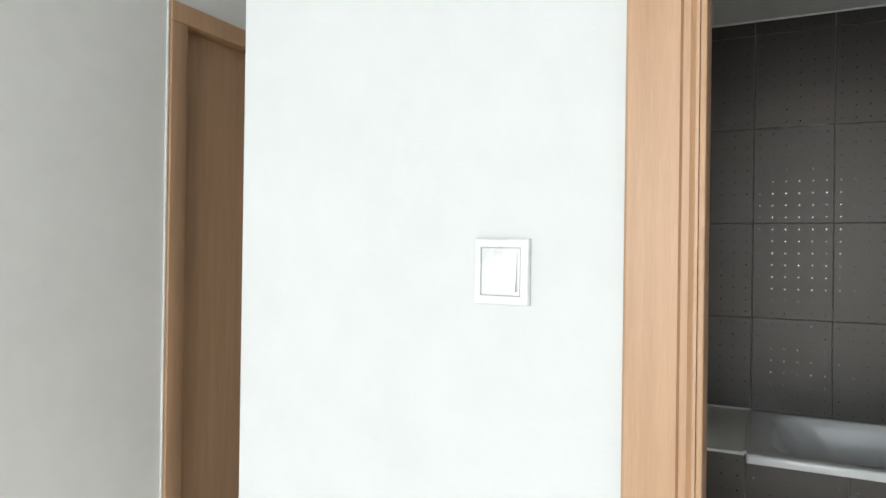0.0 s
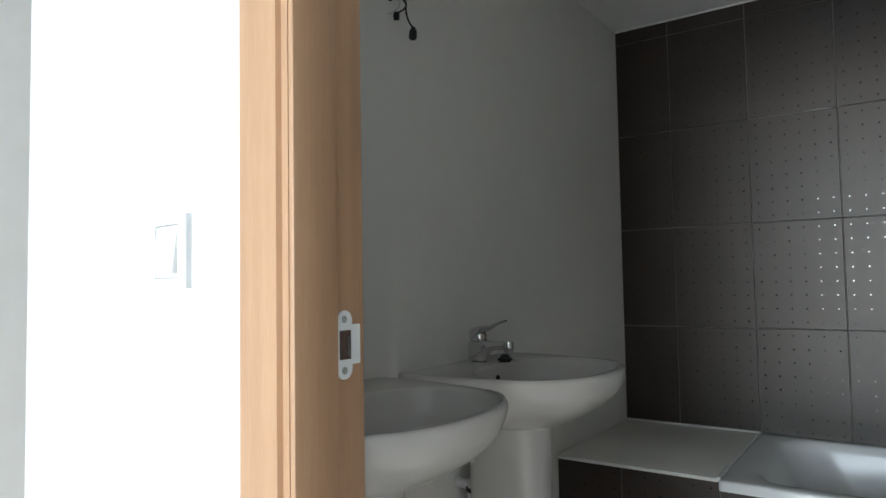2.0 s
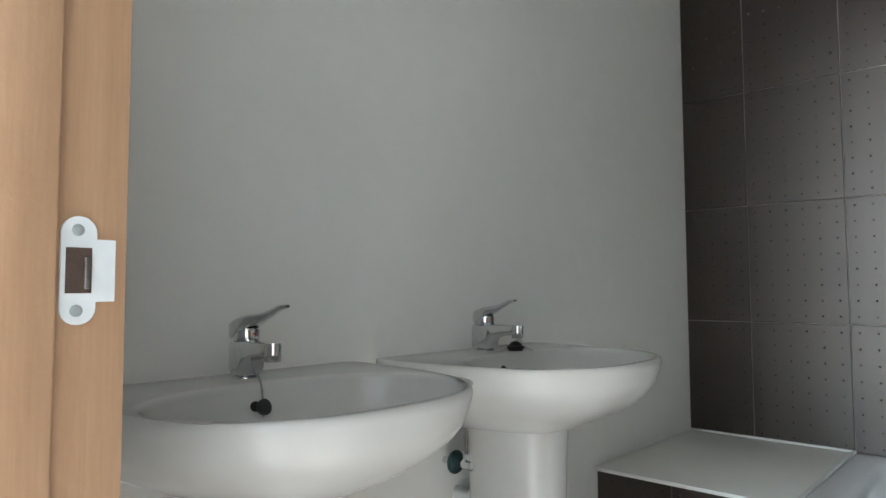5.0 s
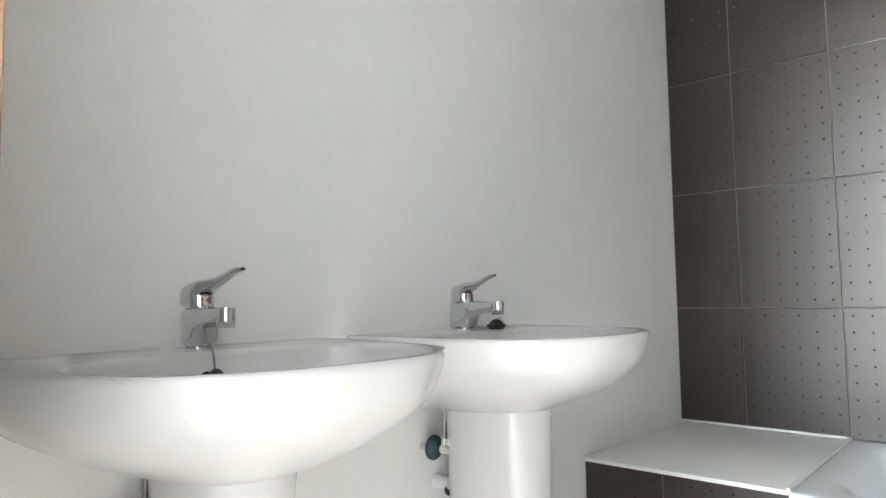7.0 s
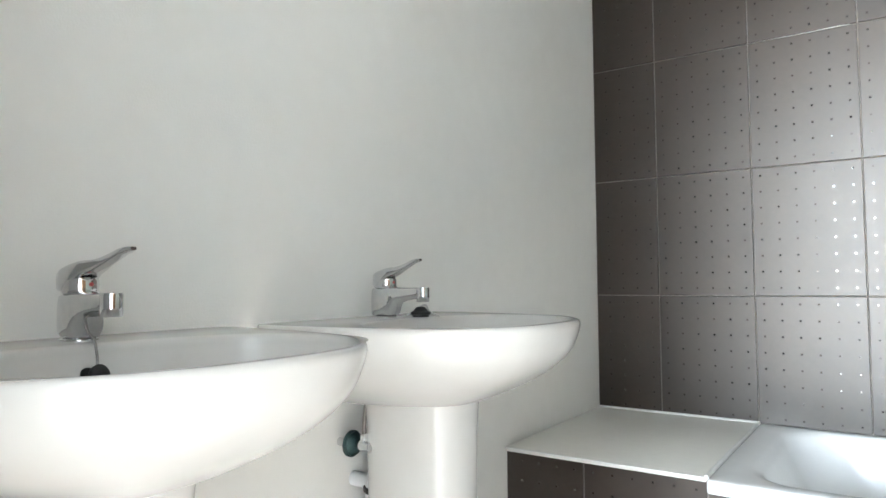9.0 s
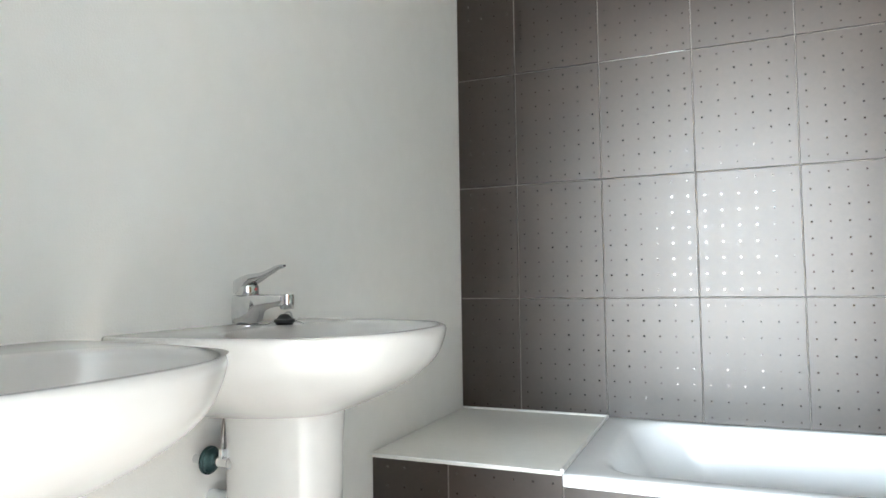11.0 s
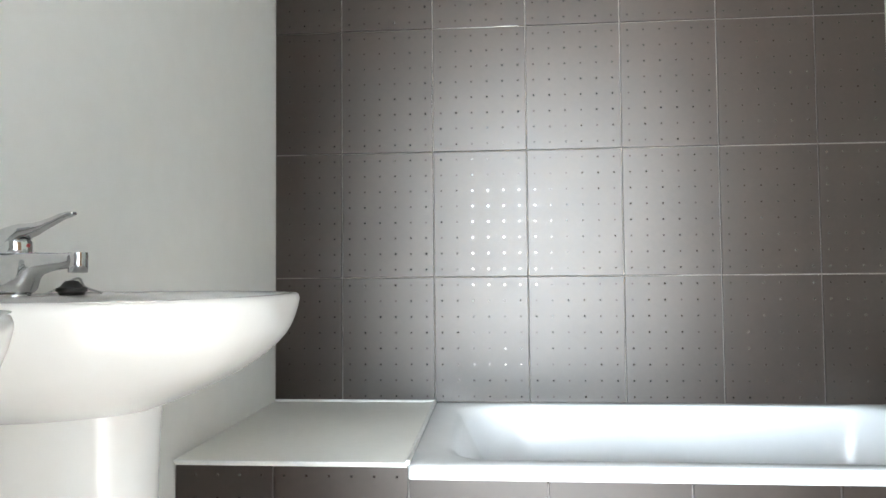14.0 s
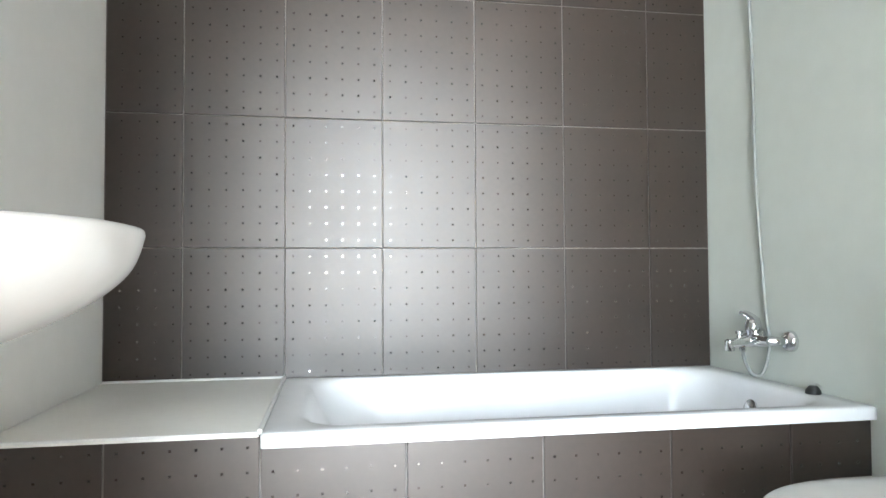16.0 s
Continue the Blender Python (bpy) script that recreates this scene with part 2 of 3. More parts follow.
bm = boxed(X_L - 0.12, WIN_X0, WIN_Y - 0.2, WIN_Y, 0, CEIL_H)
box(bm, WIN_X1, X_R + 0.12, WIN_Y - 0.2, WIN_Y, 0, CEIL_H)
box(bm, WIN_X0, WIN_X1, WIN_Y - 0.2, WIN_Y, 0, WIN_Z0)
box(bm, WIN_X0, WIN_X1, WIN_Y - 0.2, WIN_Y, WIN_Z1, CEIL_H)
structure("wall_window", bm, WHITE, "white bedroom wall with the window", "wall")
win = thing("window_1", "white framed bedroom window letting in daylight", "window", kind="structure")
bm = bmesh.new()
for x0, x1 in ((WIN_X0, WIN_X0 + 0.05), (WIN_X1 - 0.05, WIN_X1)):
    box(bm, x0, x1, WIN_Y - 0.12, WIN_Y - 0.06, WIN_Z0, WIN_Z1, 0.004)
for z0, z1 in ((WIN_Z0, WIN_Z0 + 0.05), (WIN_Z1 - 0.05, WIN_Z1)):
    box(bm, WIN_X0 + 0.05, WIN_X1 - 0.05, WIN_Y - 0.12, WIN_Y - 0.06, z0, z1, 0.004)
part("window_frame", bm, ALU, win)
structure("ground", boxed(-60, 60, -80, WIN_Y - 0.5, -3.3, -3.0), FLOOR, "pale ground outside the window", "ground")


# ---- doorway of the bathroom ----
def casing_profile(bm, x_wall, x_open, y_wall, out, z0, z1):
    """An upright door trim: flat board with a rounded bead along the opening."""
    s = 1 if x_open > x_wall else -1
    w = abs(x_open - x_wall)
    pts = [(0, 0), (0, 0.011), (0.004, 0.015), (w - 0.024, 0.018), (w - 0.021, 0.012), (w - 0.012, 0.0115), (w - 0.008, 0.018), (w - 0.004, 0.0215), (w, 0.0215), (w, 0)]
    rings = [[(x_wall + s * a, y_wall + out * b, z) for a, b in pts] for z in (z0, z1)]
    loft(bm, rings, cap_start=True, cap_end=True)
    return bm


frame_thing = thing("door_frame_1", "pale beech wood door frame with rounded trim", "door frame", at=(JL, DOOR_Y0, 0), kind="structure")


def sub(name, bm, mat, parent, label="", angle=40):
    """A part whose mesh is given in world places, under a parent that stands elsewhere."""
    bmesh.ops.translate(bm, verts=bm.verts, vec=-parent.matrix_basis.translation if not parent.parent else -(parent.matrix_basis.translation + parent.parent.matrix_basis.translation))
    return part(name, bm, mat, parent, label, angle)


OUT = JL - 0.095
sub("trim", casing_profile(bmesh.new(), OUT, JL - 0.0005, DOOR_Y0, -1, 0, HEAD + 0.10), WOOD, frame_thing, angle=28)
sub("trim", casing_profile(bmesh.new(), JR + 0.095, JR + 0.0005, DOOR_Y0, -1, 0, HEAD + 0.10), WOOD, frame_thing, angle=28)
sub("trim", boxed(JL + 0.0095, JR - 0.0095, DOOR_Y0 - 0.022, DOOR_Y0, HEAD, HEAD + 0.10, bevel=0.004), WOOD, frame_thing)
for s, xj in ((1, JL), (-1, JR)):
    xs = sorted((xj - s * 0.034, xj))
    sub("jamb", boxed(*xs, DOOR_Y0 + 0.002, DOOR_Y1 + 0.020, 0, HEAD, bevel=0.002), WOOD, frame_thing)
    xs = sorted((xj, xj + s * 0.0085))
    sub("door_stop", boxed(*xs, DOOR_Y0 - 0.022, DOOR_Y0 + 0.046, 0, HEAD, bevel=0.0025), WOOD, frame_thing)
    xs = sorted((xj - s * 0.075, xj - s * 0.003))
    sub("inner_trim", boxed(*xs, DOOR_Y1, DOOR_Y1 + 0.022, 0, HEAD + 0.07, bevel=0.004), WOOD, frame_thing)
sub("head", boxed(JL, JR, DOOR_Y0 - 0.002, DOOR_Y1 + 0.004, HEAD, HEAD + 0.034, bevel=0.0015), WOOD, frame_thing)

# strike plate let into the jamb
SZ, SY = 1.069, -2.530
strike = thing("strike_plate", "white metal door strike plate screwed into the jamb", "strike plate", at=(JL, SY, SZ))
bm = bmesh.new()
outline = []
for k in range(13):
    a = math.pi * k / 12
    outline.append((0.0125 * math.cos(a), 0.028 + 0.0125 * math.sin(a)))
for k in range(13):
    a = math.pi + math.pi * k / 12
    outline.append((0.0125 * math.cos(a), -0.028 + 0.0125 * math.sin(a)))
outline[:0] = [(0.0125, -0.0235), (0.0262, -0.0235), (0.0262, 0.0235), (0.0125, 0.0235)]
loft(bm, [[(x, y, z) for y, z in outline] for x in (0.0, 0.0025)], cap_start=True, cap_end=True)
plate = part("plate", bm, STRIKE, strike)
part("latch_hole", boxed(0.0024, 0.0034, -0.009, 0.009, -0.017, 0.017), RECESS, plate, "latch hole, a brown patch with its shade coloured in")
part("latch_tongue", boxed(0.0030, 0.0052, 0.0035, 0.008, -0.014, 0.010, bevel=0.001), TARNISH, plate)
for z in (-0.030, 0.030):
    part("screw", lathe([(0.0045, 0), (0.0045, 0.0006), (0.003, 0.0014), (0.0005, 0.0014)], Matrix.Translation((0.0024, -0.001, z)) @ pose(0, 0, 0, 0, 90, 0), 16), SCREW, plate)

# light switch beside the doorway
sw = thing("light_switch", "white plastic rocker light switch on the white wall", "light switch", at=(0.296, -2.5675, 1.189))
sw.rotation_euler = (0, 0, radians(-5.55))
bm = bmesh.new()
rings = []
for w, h, y in ((0.046, 0.050, 0.0), (0.046, 0.050, -0.008), (0.0445, 0.0485, -0.0105), (0.042, 0.046, -0.0115), (0.0345, 0.0375, -0.0125), (0.0335, 0.0365, -0.0118), (0.0335, 0.0365, -0.006)):
    rings.append([(a * w, y, b * h) for a, b in ((-1, -1), (1, -1), (1, 1), (-1, 1))])
part("surround", loft(bm, rings, cap_start=True, cap_end=True), PLASTIC, sw, angle=25)
inner_part = part("inner_frame", boxed(-0.0325, 0.0325, -0.0115, -0.007, -0.0355, 0.0355, bevel=0.001), PLASTIC, sw)
bm = boxed(-0.0285, 0.0285, -0.0195, -0.010, -0.030, 0.031, bevel=0.001)
for v in bm.verts:
    if v.co.y < -0.014:
        v.co.y += 0.0075 * (v.co.z + 0.030) / 0.061
part("rocker", bm, PLASTIC, inner_part)

# wooden door in the corridor
cd = thing("door_2", "closed beech wood door in the corridor wall", "door", at=(X_L, DA0, 0), kind="structure")
for y0, y1 in ((DA0 - 0.07, DA0), (DA1, DA1 + 0.07)):
    sub("trim", boxed(X_L, X_L + 0.018, y0, y1, 0, DAH, bevel=0.004), DARKWOOD, cd)
sub("trim", boxed(X_L, X_L + 0.018, DA0 - 0.07, DA1 + 0.07, DAH, DAH + 0.07, bevel=0.004), DARKWOOD, cd)
for y0, y1 in ((DA0 - 0.028, DA0), (DA1, DA1 + 0.028)):
    sub("jamb", boxed(X_L - 0.11, X_L - 0.001, y0, y1, 0, DAH), DARKWOOD, cd)
sub("head", boxed(X_L - 0.11, X_L - 0.001, DA0, DA1, DAH, DAH + 0.028), DARKWOOD, cd)
sub("door_leaf", boxed(X_L - 0.07, X_L - 0.03, DA0, DA1, 0.005, DAH - 0.003, bevel=0.003), DARKWOOD, cd)
seal = thing("sealant_strip", "thin white sealant line beside the corridor door", "sealant", at=(X_L, DA0 - 0.075, 0))
part("bead", boxed(0, 0.007, -0.004, 0.004, 0, DAH + 0.07, bevel=0.002), CAULK, seal)


strip = thing("sealant_strip", "thin white sealant line between dark tiles and ceiling", "sealant", at=(0, 0, CEIL_B))
part("bead", tube([(0.004, -0.003, -0.003), (1.0, -0.003, -0.003), (ROOM_W - 0.004, -0.003, -0.003)], 0.005, 8), CAULK, strip)
leaf = thing("door_1", "open beech wood bathroom door folded back against the wall", "door", at=(JR + 0.03, DOOR_Y1 + 0.03, 0), kind="structure")
leaf.rotation_euler = (0, 0, radians(42))
leaf_part = part("door_leaf", boxed(0.0, 0.80, 0.0, 0.036, 0.008, HEAD - 0.004, bevel=0.003), WOOD, leaf)
part("handle_plate", boxed(0.735, 0.775, 0.036, 0.042, 0.93, 1.14, bevel=0.004), STEEL, leaf_part)
part("handle", tube([(0.755, 0.04, 1.07), (0.755, 0.075, 1.07), (0.735, 0.085, 1.07), (0.66, 0.085, 1.07), (0.63, 0.083, 1.07)], 0.009, 12), STEEL, leaf_part)


# ---- basins ----
def d_outline(angle, c, a=0.308, b=0.493, n=2.7):
    """Distance from (c, 0) to the basin's outline at that angle: straight along the wall, bowed to the front."""
    dx, dy = math.cos(angle), math.sin(angle)
    lo, hi = 0.0, 1.0
    for _ in range(40):
        mid = (lo + hi) / 2
        x, y = c + dx * mid, dy * mid
        inside = x > 0.002 and (max(x, 0) / b) ** n + (abs(y) / a) ** n < 1
        if inside and x < 0.05:
            inside = abs(y) < a - 0.03 + 0.03 * math.sqrt(max(0, 1 - ((0.05 - x) / 0.05) ** 2))
        lo, hi = (mid, hi) if inside else (lo, mid)
    return lo


def make_basin(at):
    basin = thing("pedestal_basin", "white ceramic wash basin on a pedestal against the wall", "basin", "pair of wash basins", at)
    n, c = 120, 0.27
    angles = [2 * math.pi * i / n for i in range(n)]
    outer = [(c + d_outline(a, c) * math.cos(a), d_outline(a, c) * math.sin(a)) for a in angles]
    ic, ia, ib = 0.302, 0.163, 0.252

    def inner(s, a):
        ca, sa = math.cos(a), math.sin(a)
        r = 1 / ((abs(ca) / ia) ** 2.4 + (abs(sa) / ib) ** 2.4) ** (1 / 2.4)
        return (ic + s * r * ca, s * r * sa)

    rings = []
    under = smooth_line([(0.20, -0.180, 0), (0.36, -0.166, 0), (0.52, -0.148, 0), (0.68, -0.125, 0), (0.80, -0.103, 0), (0.89, -0.080, 0), (0.95, -0.057, 0), (0.985, -0.03, 0), (1.0, -0.010, 0)], 5)
    for s, z in [(p.x, p.y) for p in under] + [(0.9985, -0.005), (0.994, -0.0015), (0.985, 0.0), (0.972, 0.0)]:
        rings.append([(x * (0.36 + 0.64 * s), y * s, RIM_Z + z) for x, y in outer])
    bowl = smooth_line([(1.05, 0.0, 0), (1.02, -0.002, 0), (1.0, -0.007, 0), (0.985, -0.018, 0), (0.95, -0.036, 0), (0.88, -0.064, 0), (0.72, -0.089, 0), (0.45, -0.106, 0), (0.15, -0.112, 0)], 4)
    for s, z in [(p.x, p.y) for p in bowl]:
        ring = []
        for i, a in enumerate(angles):
            x, y = inner(s, a)
            ring.append((x, y, RIM_Z + z))
        rings.append(ring)
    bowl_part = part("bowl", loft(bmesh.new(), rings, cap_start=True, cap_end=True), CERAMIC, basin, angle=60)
    ped = []
    for z, rx, ry in ((0.0, 0.150, 0.105), (0.02, 0.150, 0.105), (0.06, 0.132, 0.092), (0.25, 0.118, 0.076), (0.5, 0.118, 0.076), (0.68, 0.121, 0.080), (0.745, 0.124, 0.088)):
        ped.append([(0.178 + rx * math.copysign(abs(math.cos(a)) ** 0.8, math.cos(a)), -0.008 + ry * math.copysign(abs(math.sin(a)) ** 0.8, math.sin(a)), z) for a in angles])
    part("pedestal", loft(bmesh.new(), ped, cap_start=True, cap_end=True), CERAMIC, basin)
    part("overflow_hole", lathe([(0.0085, 0), (0.0085, 0.003), (0.002, 0.0035)], Matrix.Translation((0.148, -0.017, RIM_Z - 0.038)) @ pose(0, 0, 0, 0, 78, 0), 20), HOLE, bowl_part, "overflow hole, a disc coloured as dark as its shade")
    part("drain", lathe([(0.03, 0), (0.03, 0.003), (0.022, 0.004), (0.018, 0.001), (0.001, 0.001)], Matrix.Translation((0.305, 0, RIM_Z - 0.1115)), 28), CHROME, bowl_part)
    return basin


def make_tap(at):
    tap = thing("basin_tap", "chrome single lever tap on the basin rim", "tap", "basin taps", at)
    def swept(stations, power):
        around = [2 * math.pi * k / 24 for k in range(24)]
        rings = []
        for x, half, low, high in stations:
            mid, tall = (low + high) / 2, (high - low) / 2
            rings.append([(x, half * math.copysign(abs(math.cos(a)) ** power, math.cos(a)), mid + tall * math.copysign(abs(math.sin(a)) ** power, math.sin(a))) for a in around])
        return loft(bmesh.new(), rings, cap_start=True, cap_end=True)

    part("base_ring", lathe([(0.0245, 0), (0.0245, 0.002), (0.023, 0.003), (0.001, 0.003)], None, 28), CHROME, tap)
    # the body leans out into the spout in one casting, with a bow under it
    part("body", swept(((-0.0285, 0.015, 0.002, 0.0655), (-0.026, 0.0205, 0.002, 0.066), (-0.012, 0.0243, 0.002, 0.0665), (0.004, 0.0248, 0.002, 0.067), (0.018, 0.0240, 0.002, 0.067),
                        (0.024, 0.0225, 0.006, 0.067), (0.029, 0.020, 0.021, 0.067), (0.037, 0.0185, 0.031, 0.0665), (0.052, 0.0175, 0.0365, 0.0655), (0.075, 0.0165, 0.040, 0.0655), (0.092, 0.0155, 0.0415, 0.065),
                        (0.100, 0.013, 0.043, 0.0645), (0.104, 0.008, 0.046, 0.063)), 0.5), CHROME, tap, angle=50)
    part("aerator", lathe([(0.0125, -0.006), (0.0138, -0.0045), (0.0140, 0.006), (0.0142, 0.020), (0.0135, 0.0245), (0.001, 0.0255)], Matrix.Translation((0.100, 0, 0.0405)), 28), CHROME, tap)
    part("cartridge_collar", lathe([(0.0225, 0.064), (0.0235, 0.067), (0.0235, 0.082), (0.021, 0.086)], Matrix.Translation((0.0, 0, 0)), 28), CHROME, tap)
    # cap over the cartridge, running out into a short steep lever
    lever_part = part("lever", swept(((-0.0270, 0.012, 0.066, 0.095), (-0.0235, 0.0185, 0.066, 0.098), (-0.013, 0.0238, 0.066, 0.1015), (-0.002, 0.0240, 0.069, 0.105), (0.008, 0.0232, 0.079, 0.1075), (0.018, 0.0205, 0.088, 0.1095),
                                      (0.032, 0.015, 0.093, 0.110), (0.046, 0.0118, 0.101, 0.1135), (0.062, 0.0105, 0.109, 0.119), (0.076, 0.010, 0.116, 0.1245), (0.088, 0.0088, 0.1195, 0.127),
                                      (0.094, 0.005, 0.122, 0.1265)), 0.5), CHROME, tap, angle=50)
    part("marker", lathe([(0.003, 0), (0.003, 0.001), (0.001, 0.0012)], Matrix.Translation((0.0232, -0.003, 0.0765)) @ pose(0, 0, 0, 0, 90, 0), 12), material("red_marker", (0.35, 0.03, 0.03), (0.45, 0.04, 0.04), 0.4), lever_part, "small red hot water mark")
    return tap


B2, B1 = -1.43, -2.095
basin = make_basin((0, B2, 0))
copy_thing(basin, pose(0, B1, 0))
tap = make_tap((0.069, B2 + 0.013, RIM_Z))
turned_tap = copy_thing(tap, pose(0.069, B1 + 0.013, RIM_Z, 0, 0, -6))
for piece in turned_tap.children:
    if piece.name.startswith("lever"):
        piece.rotation_euler = (0, 0, radians(20))   # this lever was left pushed aside


def chain(points, r=0.0021):
    bm = bmesh.new()
    line = smooth_line(points, 14)
    for p in line:
        bmesh.ops.create_icosphere(bm, subdivisions=1, radius=r, matrix=Matrix.Translation(p))
    return bm


plug = thing("basin_plug", "black rubber plug hanging on its chain into the basin", "plug", "basin plugs", (0.130, B1 - 0.005, RIM_Z + 0.006))
part("chain", chain([(-0.020, 0.004, 0.026), (-0.012, 0.004, 0.008), (0.006, 0.002, 0.0), (0.019, 0, -0.018), (0.022, 0, -0.05), (0.024, 0, -0.095)]), TARNISH, plug)
part("stopper", lathe([(0.002, 0.008), (0.008, 0.008), (0.0135, 0.005), (0.0135, 0.0), (0.011, -0.005), (0.001, -0.006)], Matrix.Translation((0.024, 0, -0.046)) @ pose(0, 0, 0, 0, 70, 10), 24), BLACK, plug)
plug = thing("basin_plug", "black rubber plug lying on the basin rim", "plug", "basin plugs", (0.132, B2 + 0.055, RIM_Z))
part("stopper", lathe([(0.002, 0.023), (0.009, 0.022), (0.013, 0.018), (0.0165, 0.013), (0.022, 0.011), (0.0225, 0.006), (0.019, 0.004), (0.018, 0.0), (0.001, 0.0)], None, 24), BLACK, plug)
part("chain", chain([(-0.05, -0.05, 0.003), (-0.03, -0.02, 0.002), (0.0, 0.012, 0.026), (0.012, 0.016, 0.012), (0.045, 0.006, 0.003)]), STEEL, plug)


def make_valve(at):
    valve = thing("angle_valve", "green tarnished angle valve on the wall under the basin", "valve", "angle valves", at)
    out = pose(0, 0, 0, 0, 90, 0)
    part("escutcheon", lathe([(0.028, 0), (0.028, 0.004), (0.025, 0.006), (0.025, 0.009), (0.019, 0.014), (0.012, 0.017), (0.001, 0.017)], out, 28), TEAL, valve)
    part("wall_pipe", tube([(-0.034, 0, 0), (-0.015, 0, 0), (0.006, 0, 0)], 0.009, 14), CHROME, valve)
    part("body", tube([(0.012, 0, 0), (0.03, 0, 0), (0.056, 0, 0)], [0.009, 0.011, 0.0095], 16), CHROME, valve)
    part("handle", lathe([(0.013, 0), (0.015, 0.003), (0.015, 0.016), (0.011, 0.02), (0.001, 0.02)], Matrix.Translation((0.054, 0, 0)) @ out, 10), CHROME, valve)
    part("nut", lathe([(0.0085, 0.008), (0.0085, 0.022), (0.006, 0.025), (0.001, 0.025)], Matrix.Translation((0.036, 0, 0)), 6), CHROME, valve)
    part("supply_hose", tube([(0.036, 0, 0.02), (0.036, 0.0, 0.05), (0.044, -0.004, 0.09), (0.06, -0.018, 0.125), (0.085, -0.03, 0.15)], 0.004, 10, ridge=0.08, steps=14), TARNISH, valve)
    return valve


valve = make_valve((0.034, B2 - 0.062, 0.638))
copy_thing(valve, pose(0.034, B1 - 0.070, 0.638))


def make_trap(at):
    trap = thing("siphon_trap", "white plastic siphon behind the basin pedestal", "siphon", "siphons", at)
    part("cup", lathe([(0.001, -0.04), (0.024, -0.038), (0.031, -0.028), (0.031, 0.022), (0.026, 0.03), (0.017, 0.034), (0.017, 0.15)], Matrix.Translation((0.075, 0, 0)), 24), PLASTIC, trap)
    part("waste_pipe", tube([(0.0, 0.0, 0.01), (0.03, 0, 0.01), (0.075, 0, 0.01)], 0.016, 16), PLASTIC, trap)
    part("seal_ring", lathe([(0.034, -0.006), (0.036, -0.003), (0.036, 0.003), (0.034, 0.006)], Matrix.Translation((0.075, 0, 0.0)), 24), BLACK, trap)
    return trap


trap = make_trap((0, B2 - 0.018, 0.540))
copy_thing(trap, pose(0, B1 - 0.018, 0.540))

# wires for a wall lamp above the basins
wires = thing("lamp_wires", "loose black lamp wires hanging from the wall", "wires", at=(0, -1.735, 1.93))
part("wall_hole", lathe([(0.02, 0), (0.02, 0.002), (0.003, 0.002)], pose(0, 0, 0, 0, 90, 0), 20), HOLE, wires)
part("cable_sheath", tube([(0, 0, 0.004), (0.018, 0.002, 0.002), (0.034, 0.006, -0.008), (0.042, 0.010, -0.020)], [0.007, 0.0075, 0.007, 0.005], 10), BLACK, wires)
part("wire", tube([(0.036, 0.008, -0.012), (0.046, 0.016, -0.03), (0.048, 0.014, -0.055), (0.052, 0.018, -0.08), (0.06, 0.026, -0.10)], 0.0026, 8), BLACK, wires)
part("wire", tube([(0.034, 0.006, -0.012), (0.046, 0.016, -0.035), (0.046, 0.008, -0.052), (0.04, -0.004, -0.062), (0.036, -0.010, -0.066)], 0.0024, 8), BLACK, wires)
part("wire", tube([(0.03, 0.004, -0.010), (0.04, -0.004, -0.045), (0.034, -0.022, -0.066), (0.028, -0.036, -0.074)], 0.0017, 8), STEEL, wires)
for spot, tilt, size in (((0.061, 0.027, -0.117), 22, 1.0), ((0.035, -0.010, -0.073), -28, 0.78)):
    bm = loft(bmesh.new(), [[(size * w * a, size * w * b, size * z) for a, b in ((-1, -1), (1, -1), (1, 1), (-1, 1))] for w, z in ((0.003, 0.018), (0.009, 0.007), (0.0095, -0.010), (0.006, -0.017))], cap_start=True, cap_end=True)
    bmesh.ops.transform(bm, matrix=pose(*spot, tilt, 8, 30), verts=bm.verts)
    part("connector", bm, BLACK, wires)


# ---- bathtub, ledge and shower end ----
TUB_X0, TUB_Y, TUB_Z = 0.585, -0.79, 0.478
surround = thing("bath_surround", "dark tiled bath front with a cream white ledge", "bath surround", at=(0, 0, 0))
bm = boxed(0, TUB_X0, LEDGE_Y + 0.016, -0.002, 0, LEDGE_Z - 0.014)
box(bm, TUB_X0, ROOM_W, LEDGE_Y + 0.016, LEDGE_Y + 0.07, 0, LEDGE_Z - 0.05)
part("masonry", bm, GROUT, surround)
part("ledge_top", boxed(0.002, TUB_X0 - 0.003, LEDGE_Y + 0.004, -0.006, LEDGE_Z - 0.014, LEDGE_Z, bevel=0.002), LEDGE, surround, "cream white ledge tile")
part("edge_trim", boxed(0.002, TUB_X0 - 0.003, LEDGE_Y - 0.004, LEDGE_Y + 0.0035, LEDGE_Z - 0.007, LEDGE_Z + 0.001, bevel=0.003), CAULK, surround, "white rounded edge trim")
part("sealant", tube([(0.004, -0.006, LEDGE_Z + 0.001), (0.3, -0.006, LEDGE_Z + 0.0015), (TUB_X0, -0.006, LEDGE_Z + 0.001)], 0.0055, 8), CAULK, surround)
part("sealant", tube([(TUB_X0 - 0.001, LEDGE_Y, LEDGE_Z), (TUB_X0 - 0.001, -0.4, LEDGE_Z + 0.001), (TUB_X0 - 0.001, -0.006, LEDGE_Z + 0.001)], 0.0065, 8), CAULK, surround)


